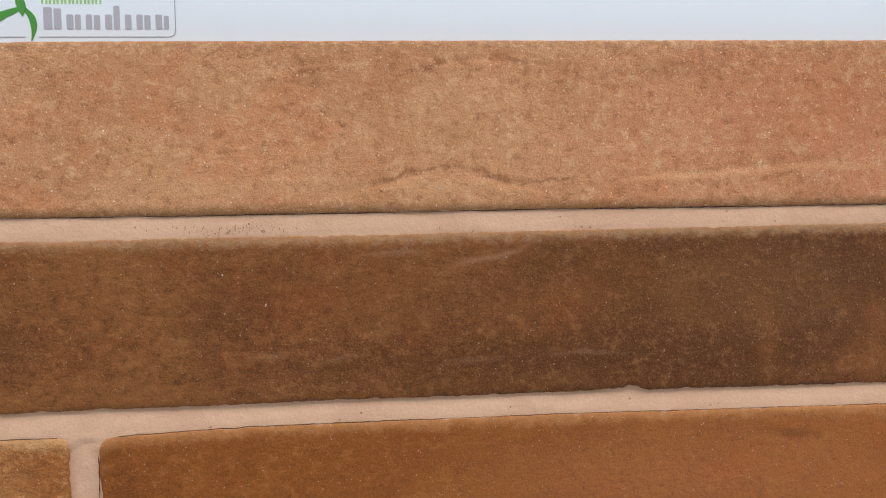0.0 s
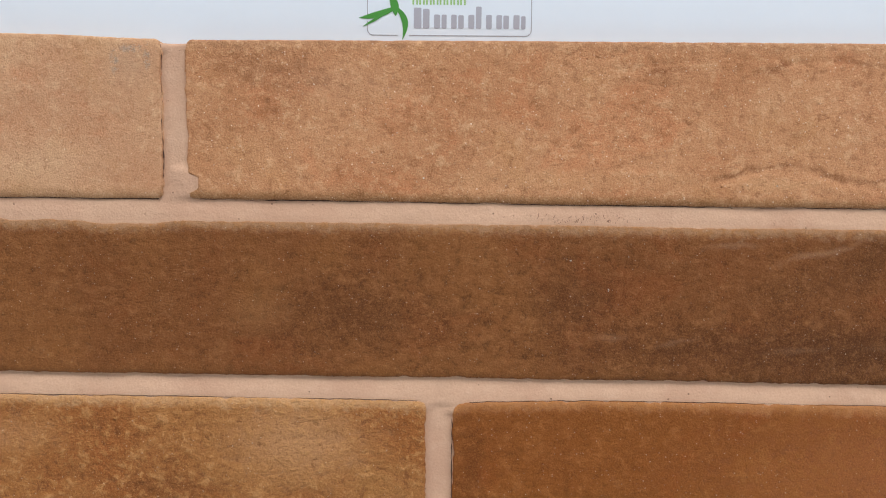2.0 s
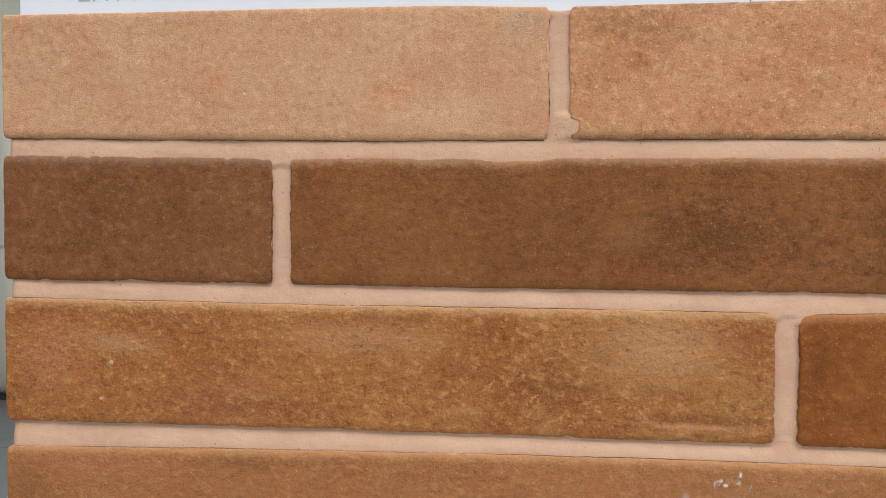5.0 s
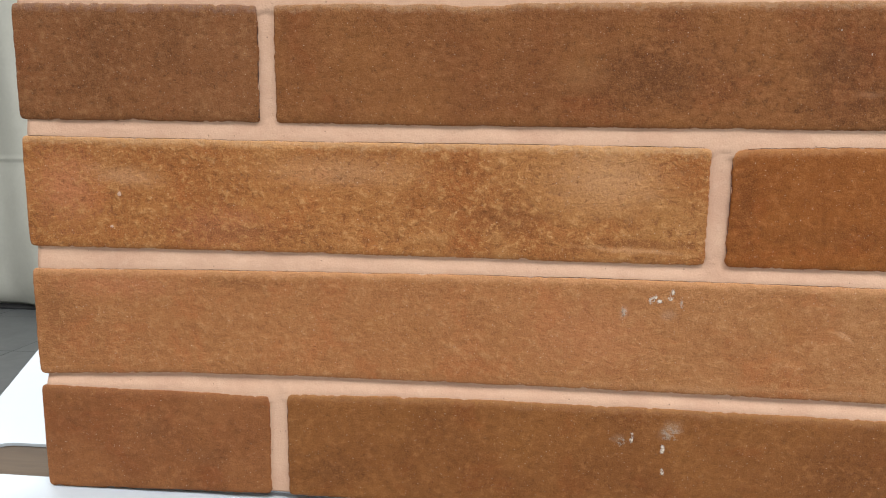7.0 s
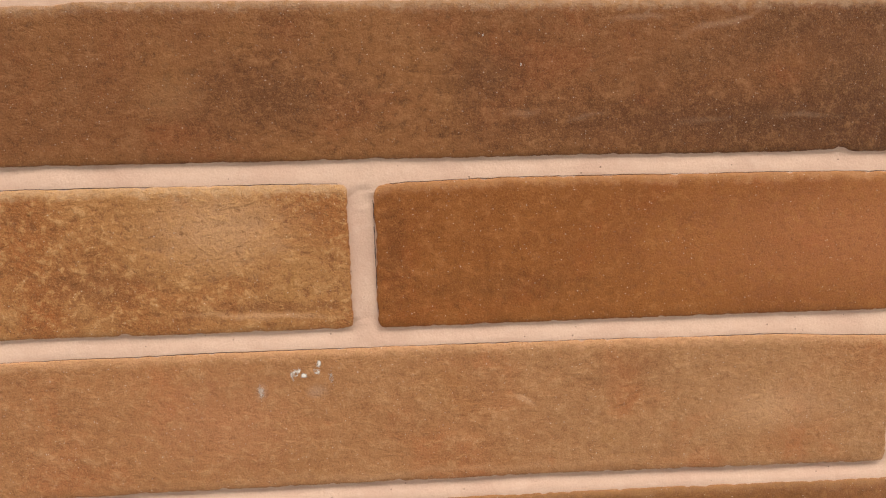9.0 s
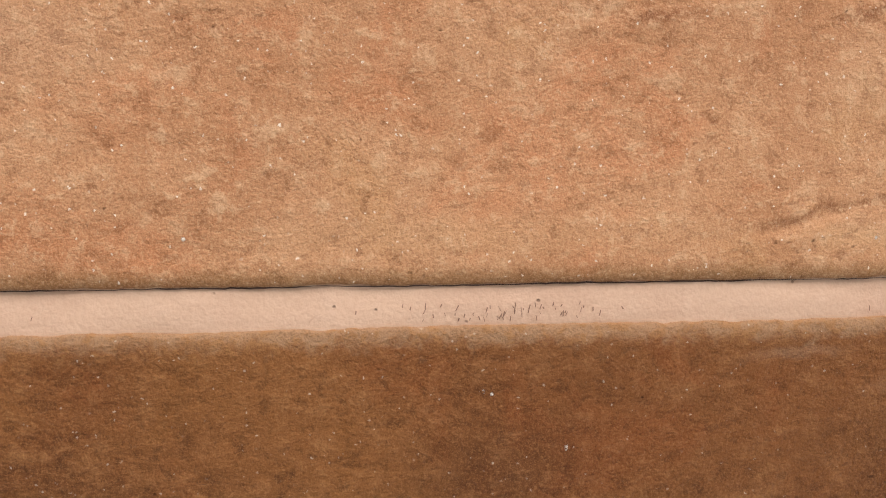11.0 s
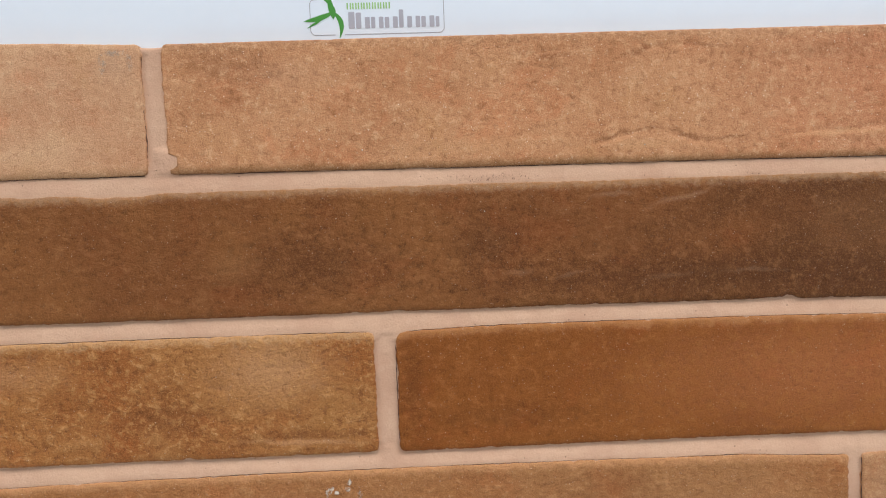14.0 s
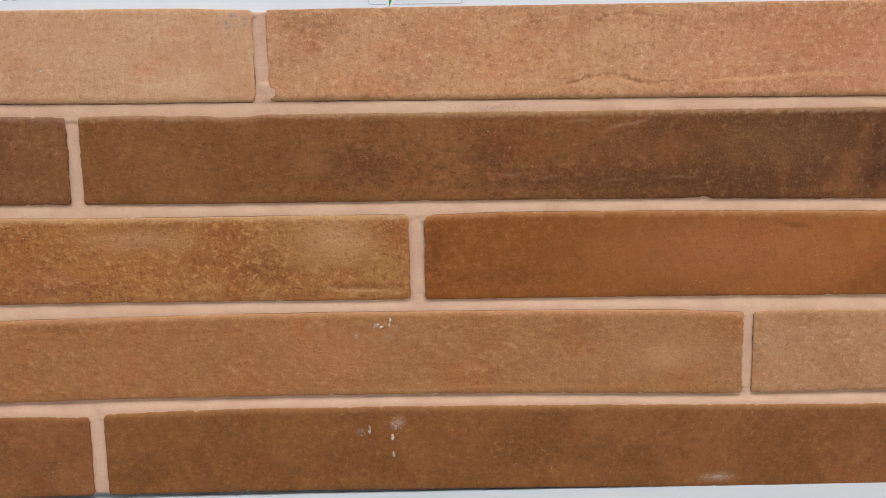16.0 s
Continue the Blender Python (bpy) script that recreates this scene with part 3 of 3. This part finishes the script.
slip(3, 0.2832, 0.8, "orange-brown brick slip, redder along its length", (145, 87, 40), (135, 78, 34), (178, 121, 74), (102, 58, 26), far=(178, 111, 64), relief=0.6, streaks=(("d", 0.291, 0.175, 0.014, 0.06, 0.0, 0.45), ("r", 0.500, 0.176, 0.24, 0.07, 0.0, 0.3), ("d", 0.340, 0.160, 0.12, 0.02, 0.0, 0.35), ("d", 0.545, 0.193, 0.03, 0.006, -0.2, 0.5)), seed=6.0, mottle=0.35,
     rim=rgb(190, 136, 92), rim_fac=0.55, corner=(0.0025, 0.0025, 0.0055, 0.0025))
slip(4, PANEL_L, 0.5120, "warm tan brick slip with white lime marks", (173, 116, 71), (169, 112, 68), (204, 152, 104), (140, 90, 52), far=(172, 122, 79), streaks=(("d", -0.088, 0.105, 0.03, 0.05, 0.0, 0.6), ("r", -0.05, 0.125, 0.09, 0.02, 0.0, 0.5), ("d", 0.02, 0.128, 0.05, 0.010, 0.0, 0.5), ("r", 0.215, 0.105, 0.08, 0.05, 0.0, 0.3), ("g", 0.233, 0.118, 0.006, 0.009, 0.0, 0.3), ("g", 0.256, 0.1175, 0.010, 0.008, 0.0, 0.3), ("s", 0.345, 0.109, 0.010, 0.004, -0.6, 0.6),
              ("d", 0.390, 0.118, 0.06, 0.02, 0.0, 0.35), ("s", 0.30, 0.078, 0.25, 0.005, 0.0, 0.2), ("s", 0.46, 0.100, 0.07, 0.03, 0.0, 0.35)), seed=7.0, mottle=0.48,
     rim=rgb(204, 150, 106), rim_fac=0.7, relief=1.1)
slip(4, 0.5192, 0.8, "pale beige brick slip", (186, 136, 98), (176, 126, 87), (212, 170, 128), (140, 94, 62), streaks=(("w", 0.535, 0.10, 0.03, 0.05, 0.0, 0.21), ("w", 0.56, 0.115, 0.04, 0.006, 0.1, 0.3)), seed=8.0, mottle=0.6, rim=rgb(196, 152, 114), rim_fac=0.5)
slip(5, PANEL_L, 0.0378, "reddish brown brick slip", (142, 91, 55), (130, 80, 46), (168, 116, 78), (106, 66, 40), streaks=(("d", -0.03, 0.04, 0.03, 0.03, 0.0, 0.4), ("d", 0.00, 0.025, 0.04, 0.02, 0.0, 0.4)), seed=9.0, mottle=0.4, rim=rgb(160, 108, 74), rim_fac=0.4)
slip(5, 0.0487, 0.6580, "chestnut-brown brick slip with lime marks", (136, 87, 46), (123, 76, 39), (164, 115, 70), (98, 58, 30), far=(140, 88, 52), streaks=(("g", 0.261, 0.0545, 0.014, 0.012, 0.3, 0.33), ("g", 0.2335, 0.048, 0.009, 0.006, 0.2, 0.24), ("g", 0.495, 0.007, 0.034, 0.009, 0.0, 0.36), ("d", 0.075, 0.020, 0.05, 0.03, 0.0, 0.5), ("d", 0.40, 0.03, 0.14, 0.03, 0.0, 0.35)), seed=10.0, mottle=0.45,
     rim=rgb(174, 126, 86), rim_fac=0.5)
slip(5, 0.6690, 0.8, "brown brick slip", (142, 88, 48), (128, 76, 40), (168, 114, 70), (104, 62, 34), seed=11.0)
slip(2, 0.6670, 0.8, "dark brown brick slip", (124, 78, 46), (110, 68, 42), (156, 112, 84), (84, 50, 30), seed=12.0)


# depth of the grout under the foot of each row
HOLLOW = {1: 0.0014, 2: 0.0018, 3: 0.0022, 4: 0.0032, 5: 0.0018}


def grout_bed():
    """Grout between the slips: hollowed joints that rise against the slip sides."""
    xs = np.arange(PANEL_L + 0.0034, PANEL_R, 0.0024)
    zs = np.arange(0.0042, 0.3450, 0.0011)
    edges = [(a, b, [line(ROWS[r][0], x) for x in xs], [line(ROWS[r][1], x) for x in xs], HOLLOW[r]) for r, a, b in SLIPS]
    bm = bmesh.new()
    grid = []
    for z in zs:
        row_v = []
        for k, x in enumerate(xs):
            over, under, side, hollow = 0.012, 0.012, 0.008, 0.0022
            for a, b, feet, heads, deep in edges:
                lo, hi = feet[k], heads[k]
                if a - 0.0012 <= x <= b + 0.0012:
                    if lo >= z - 0.004 and lo - z < over:
                        over, hollow = max(0.0, lo - z), deep
                    if z >= hi - 0.004:
                        under = min(under, max(0.0, z - hi))
                elif lo <= z <= hi:
                    side = min(side, max(a - x, x - b))
            if over + under > 0.0235:
                y = 0.0017 - 0.0004 * (1 - smooth_at(side, 0.0, 0.003))
            else:
                rise = over / (over + under + 1e-6)
                y = hollow - (hollow - 0.0008) * smooth_at(rise, -0.1, 0.9)
            flush = smooth_at(0.0085 - abs(x - 0.1795), 0.0, 0.003) * smooth_at(0.0075 - abs(z - 0.2905), 0.0, 0.003)
            y += (0.0002 - y) * flush
            y += 0.0003 * noise.noise(Vector((x * 60, z * 90, 3.0))) + 0.00018 * noise.noise(Vector((x * 400, z * 400, 8.0)))
            row_v.append(bm.verts.new((x, y, z)))
        grid.append(row_v)
    for a, b in zip(grid, grid[1:]):
        for k in range(len(xs) - 1):
            bm.faces.new((a[k], a[k + 1], b[k + 1], b[k]))
    rim_v = grid[0] + [r[-1] for r in grid[1:]] + grid[-1][-2::-1] + [r[0] for r in grid[-2:0:-1]]
    back = [bm.verts.new((v.co.x, BACK - 0.0002, v.co.z)) for v in rim_v]
    n = len(rim_v)
    for k in range(n):
        bm.faces.new((rim_v[k], back[k], back[(k + 1) % n], rim_v[(k + 1) % n]))
    bmesh.ops.recalc_face_normals(bm, faces=bm.faces)
    return part("grout", bm, GROUT, panel, "pink-beige cement grout", True)


grout_bed()


# ---- print on the head strip ----
def plate(x0, z0, x1, z1, r=0.0):
    pts = [(x0, z0), (x1, z0), (x1, z1), (x0, z1)]
    return rounded(pts, r, 5) if r else pts


INK_Y = BACK - 0.00012


def printed(name, outline, material, label="", parent=panel, lift=0.0):
    return part(name, prism(bmesh.new(), outline, INK_Y - lift, BACK - 0.00001), material, parent, label)


LX, LZ = 0.2480, 0.3668
logo = printed("logo", [(LX + 0.0135 + 0.0006 * k, LZ) for k in range(2)] + [(LX + 0.0141, LZ - 0.0004), (LX + 0.0135, LZ - 0.0004)], INK_GREY, "green and grey printed logo")


def frame_line():
    """Thin round-cornered line round the logo, open where the green shape crosses it."""
    bm = bmesh.new()
    x0, x1, z0, z1, r, w = LX, LX + 0.0650, LZ - 0.0170, LZ, 0.0024, 0.0003
    def strip(points):
        prev = None
        for k, (x, z) in enumerate(points):
            a = Vector(points[max(0, k - 1)])
            b = Vector(points[min(len(points) - 1, k + 1)])
            d = (b - a).normalized()
            s = (bm.verts.new((x - d.y * w / 2, INK_Y, z + d.x * w / 2)), bm.verts.new((x + d.y * w / 2, INK_Y, z - d.x * w / 2)))
            if prev:
                bm.faces.new((prev[0], prev[1], s[1], s[0]))
            prev = s
    def arc(cx, cz, a0, a1):
        return [(cx + r * math.cos(radians(a0 + (a1 - a0) * k / 8)), cz + r * math.sin(radians(a0 + (a1 - a0) * k / 8))) for k in range(9)]
    strip([(LX + 0.0115, z1)] + arc(x1 - r, z1 - r, 90, 0) + arc(x1 - r, z0 + r, 0, -90) + [(LX + 0.0165, z0)])
    strip([(LX + 0.0120, z0)] + arc(x0 + r, z0 + r, -90, -180) + [(x0, z0 + 0.0055)])
    strip([(x0, z0 + 0.0080)] + arc(x0 + r, z1 - r, 180, 90) + [(x0 + 0.0038, z1)])
    return part("logo_frame", bm, INK_GREY, logo, "thin grey outline")


frame_line()


def crescent(p, q, bow_a, bow_b, steps=14):
    """A pointed shape between two bowed lines from p to q."""
    p, q = Vector(p), Vector(q)
    n = Vector((-(q - p).y, (q - p).x))
    a = [p + (q - p) * t + n * (4 * t * (1 - t) * bow_a) for t in np.linspace(0, 1, steps)]
    b = [p + (q - p) * t + n * (4 * t * (1 - t) * bow_b) for t in np.linspace(1, 0, steps)]
    return [(LX + v.x, LZ + v.y) for v in a + b[1:-1]]


for k, (p, q, bow_a, bow_b) in enumerate((
    ((0.0009, 0.0027), (0.0115, -0.0065), 0.31, 0.12), ((0.0100, -0.0050), (0.0138, -0.0188), 0.29, 0.12), ((0.0124, -0.0055), (-0.0034, -0.0103), -0.02, 0.13),
    ((0.0072, -0.0086), (-0.0017, -0.0136), -0.05, 0.05), ((0.0088, -0.0012), (0.0112, -0.0096), 0.27, -0.10),
)):
    printed("logo_blade", crescent(p, q, bow_a, bow_b), INK_GREEN, "green curved shape", logo, 2e-05 * k)
# two rows of plain bars beside it
for k in range(8):
    for side in (0.0, 0.0015):
        printed("logo_bar", plate(LX + 0.0178 + 0.0027 * k + side, LZ - 0.0050, LX + 0.0185 + 0.0027 * k + side, LZ - 0.0019, 0.0002), INK_LIME, "", logo)
lx = 0.0184
for widths, heights in (((0.0030, 0.0026), (0.0080, 0.0076)), ((0.0024, 0.0020), (0.0054, 0.0054)), ((0.0022, 0.0022), (0.0054, 0.0052)), ((0.0024, 0.0022), (0.0054, 0.0086)),
                        ((0.0023,), (0.0054,)), ((0.0022, 0.0022), (0.0054, 0.0052)), ((0.0024, 0.0018), (0.0054, 0.0050))):
    for w, h in zip(widths, heights):
        printed("logo_bar", plate(LX + lx, LZ - 0.0142, LX + lx + w, LZ - 0.0142 + h, 0.0006), INK_PALE, "", logo)
        lx += w + 0.0006
    lx += 0.0012


def lettering(text, x0, x1, z0, cap, material, label):
    data = bpy.data.curves.new("lettering", "FONT")
    data.body, data.size, data.extrude = text, 1.0, 0.0
    data.offset = -0.008
    tmp = new("lettering", data)
    dg = bpy.context.evaluated_depsgraph_get()
    me = bpy.data.meshes.new_from_object(tmp.evaluated_get(dg))
    bpy.data.objects.remove(tmp)
    co = np.zeros(len(me.vertices) * 3)
    me.vertices.foreach_get("co", co)
    co = co.reshape(-1, 3)
    lo, hi = co.min(0), co.max(0)
    capital = 0.729
    out = np.stack([x0 + (co[:, 0] - lo[0]) / (hi[0] - lo[0]) * (x1 - x0), np.full(len(co), INK_Y), z0 + co[:, 1] / capital * cap], 1)
    me.vertices.foreach_set("co", out.ravel())
    me.materials.clear()
    me.materials.append(material)
    ob = new("lettering", me)
    ob.parent = panel
    return tagged(ob, label)


lettering("LITA Cotto", -0.0650, 0.0085, 0.3560, 0.0125, INK_PALE, "grey printed collection name")
printed("printed_bar", plate(0.5965, 0.3500, 0.5985, 0.3600), INK_PALE)


# ---- marks on the slips ----
def mark(name, x, z, w, h, seed, material, label="", lift=0.0006, tilt=0.0):
    """A small uneven film lying on the face."""
    rnd = random.Random(seed)
    n = 18
    bm = bmesh.new()
    top = bm.verts.new((x, FACE - lift, z))
    ring = []
    for k in range(n):
        a = 2 * math.pi * k / n
        r = 1 + 0.35 * (rnd.random() - 0.5) + 0.25 * math.sin(3 * a + seed) * rnd.random()
        du, dv = w / 2 * r * math.cos(a), h / 2 * r * math.sin(a)
        ring.append(bm.verts.new((x + du, FACE - lift * 0.6, z + dv + tilt * du)))
    for k in range(n):
        bm.faces.new((top, ring[(k + 1) % n], ring[k]))
    bm.normal_update()
    bmesh.ops.reverse_faces(bm, faces=[f for f in bm.faces if f.normal.y > 0])
    return part(name, bm, material, panel, label)


for k, (x, z, w, h, lean) in enumerate((
    (0.2468, 0.1250, 0.0030, 0.0065, 0.0), (0.2482, 0.1262, 0.0036, 0.0036, 0.9), (0.2510, 0.1246, 0.0034, 0.0022, 0.0), (0.2572, 0.1296, 0.0032, 0.0036, 0.3),
    (0.2566, 0.1262, 0.0036, 0.0030, -0.3), (0.2405, 0.0490, 0.0026, 0.0076, 0.0), (0.2572, 0.0430, 0.0030, 0.0068, 0.0), (0.2576, 0.0300, 0.0026, 0.0050, 0.0),
)):
    mark("lime_mark", x, z, w, h, k + 1, LIME, "chalky white lime mark", 0.0006, lean)
for k, (x, z, w, h) in enumerate(((0.1515, 0.3375, 0.0050, 0.0130), (0.1640, 0.3380, 0.0034, 0.0120), (0.1580, 0.3420, 0.0120, 0.0050),
                                  (0.2630, 0.1240, 0.0040, 0.0100), (0.2330, 0.1190, 0.0040, 0.0080), (0.2610, 0.0520, 0.0120, 0.0130), (0.2350, 0.0460, 0.0060, 0.0070),
                                  (0.4960, 0.0070, 0.0320, 0.0080))):
    mark("lime_bloom", x, z, w, h, k + 21, LIME_FAINT, "faint whitish lime bloom", 0.0005)
for k, (x, z, w, h) in enumerate(((-0.0440, 0.1760, 0.0024, 0.0026), (-0.0495, 0.1580, 0.0020, 0.0016))):
    mark("grout_smear", x, z, w, h, k + 41, GROUT_FILM, "dried smear of grout", 0.0004)
for k, (x, z, w, h) in enumerate(((0.4090, 0.2910, 0.0016, 0.0024), (0.0240, 0.3070, 0.0032, 0.0010), (0.3270, 0.2620, 0.0016, 0.0014), (0.3440, 0.2500, 0.0009, 0.0018),
                                  (0.2710, 0.2930, 0.0010, 0.0010), (0.3290, 0.2614, 0.0008, 0.0010))):
    mark("chip", x, z, w, h, k + 61, LIME, "small pale chip")


# hairline cracks where the grout has shrunk from the slips
def hairline(row, edge, x0, x1, seed, width):
    bm = bmesh.new()
    prev = None
    for x in np.arange(x0, x1, 0.0012):
        lo, hi = ROWS[row]
        if edge == "foot":
            z = line(lo, x) + uneven(x, seed) - 0.0002
        else:
            z = line(hi, x) + uneven(x, seed + 7) + 0.0001
        w = width * max(0.05, 0.9 + 0.55 * wave(x, seed + 21, 0.03) + 0.35 * wave(x, seed + 22, 0.004))
        pair = [bm.verts.new((x, 0.0010 if edge == "foot" else 0.0006, z + d * w / 2)) for d in (-1, 1)]
        if prev:
            bm.faces.new((prev[0], pair[0], pair[1], prev[1]))
        prev = pair
    bmesh.ops.recalc_face_normals(bm, faces=bm.faces)
    return part("hairline_crack", bm, CRACK, panel, "dark hairline crack along the grout")


hairline(1, "foot", PANEL_L + 0.004, 0.1680, 1.0, 0.00032)
hairline(1, "foot", 0.1830, 0.7900, 2.0, 0.00032)
hairline(3, "head", PANEL_L + 0.004, 0.2700, 5.0, 0.00024)
hairline(3, "head", 0.2900, 0.7900, 6.0, 0.00022)
hairline(4, "head", PANEL_L + 0.004, 0.5100, 7.0, 0.00020)


def upright_crack(x0, z0, z1, seed, width):
    """Broken dark gap between the end of a slip and the grout."""
    bm = bmesh.new()
    prev = None
    for z in np.arange(z0, z1, 0.0008):
        x = x0 + 0.00030 * wave(z, seed, 0.017) + 0.00028 * wave(z, seed + 2, 0.0040)
        w = width * (0.5 + 0.9 * wave(z, seed + 5, 0.009) + 0.6 * wave(z, seed + 6, 0.0026))
        pair = [bm.verts.new((x + d * w / 2, 0.0003, z)) for d in (-1, 1)] if w > 0.00006 else None
        if prev and pair:
            bm.faces.new((prev[0], prev[1], pair[1], pair[0]))
        prev = pair
    return part("hairline_crack", bm, CRACK, panel, "dark broken crack beside the slip")


upright_crack(0.1692, 0.2900, 0.3440, 3.0, 0.0004)
upright_crack(0.2832, 0.1480, 0.1980, 8.0, 0.00045)
upright_crack(0.5190, 0.0750, 0.1290, 13.0, 0.0004)
upright_crack(0.0487, 0.0060, 0.0600, 17.0, 0.0005)
upright_crack(0.0372, 0.2180, 0.2730, 19.0, 0.0005)


# scratches and pin holes in the bed joint under the creased slip
rnd = random.Random(5)
bm = bmesh.new()
for k in range(64):
    x = 0.3330 + rnd.gauss(0, 0.009) if k < 52 else rnd.uniform(0.2, 0.55)
    z = 0.2776 + rnd.uniform(-0.0014, 0.0016) - 0.006 * (x - 0.33)
    h, w = rnd.uniform(0.0004, 0.0013), rnd.uniform(0.00010, 0.00026)
    lean = rnd.uniform(-0.6, 0.6)
    y = 0.0006
    vs = [bm.verts.new((x + a * w + lean * b * h, y, z + b * h)) for a, b in ((-0.5, -0.5), (0.5, -0.4), (0.6, 0.3), (0.1, 0.5), (-0.4, 0.4))]
    top = bm.verts.new((x, y - 0.00005, z))
    for q in range(5):
        bm.faces.new((top, vs[(q + 1) % 5], vs[q]))
bmesh.ops.recalc_face_normals(bm, faces=bm.faces)
tagged(part("scratch_marks", bm, GROUT_DARK, panel, "fine dark scratches in the grout"), kind="stuff")


# ---- floor tiles ----
tile_bm = box(bmesh.new(), (0.0015, 0.0015, -0.008), (0.5985, 0.5985, 0.0), 0.001)
tile_mesh = mesh_from(tile_bm, "tile", TILE)
for i in range(15):
    for j in range(11):
        ob = new("tile", tile_mesh)
        ob.parent = FLOOR
        ob.location = (X0 + 0.6 * i, Y0 - 0.05 + 0.6 * j, FLOOR_Z)
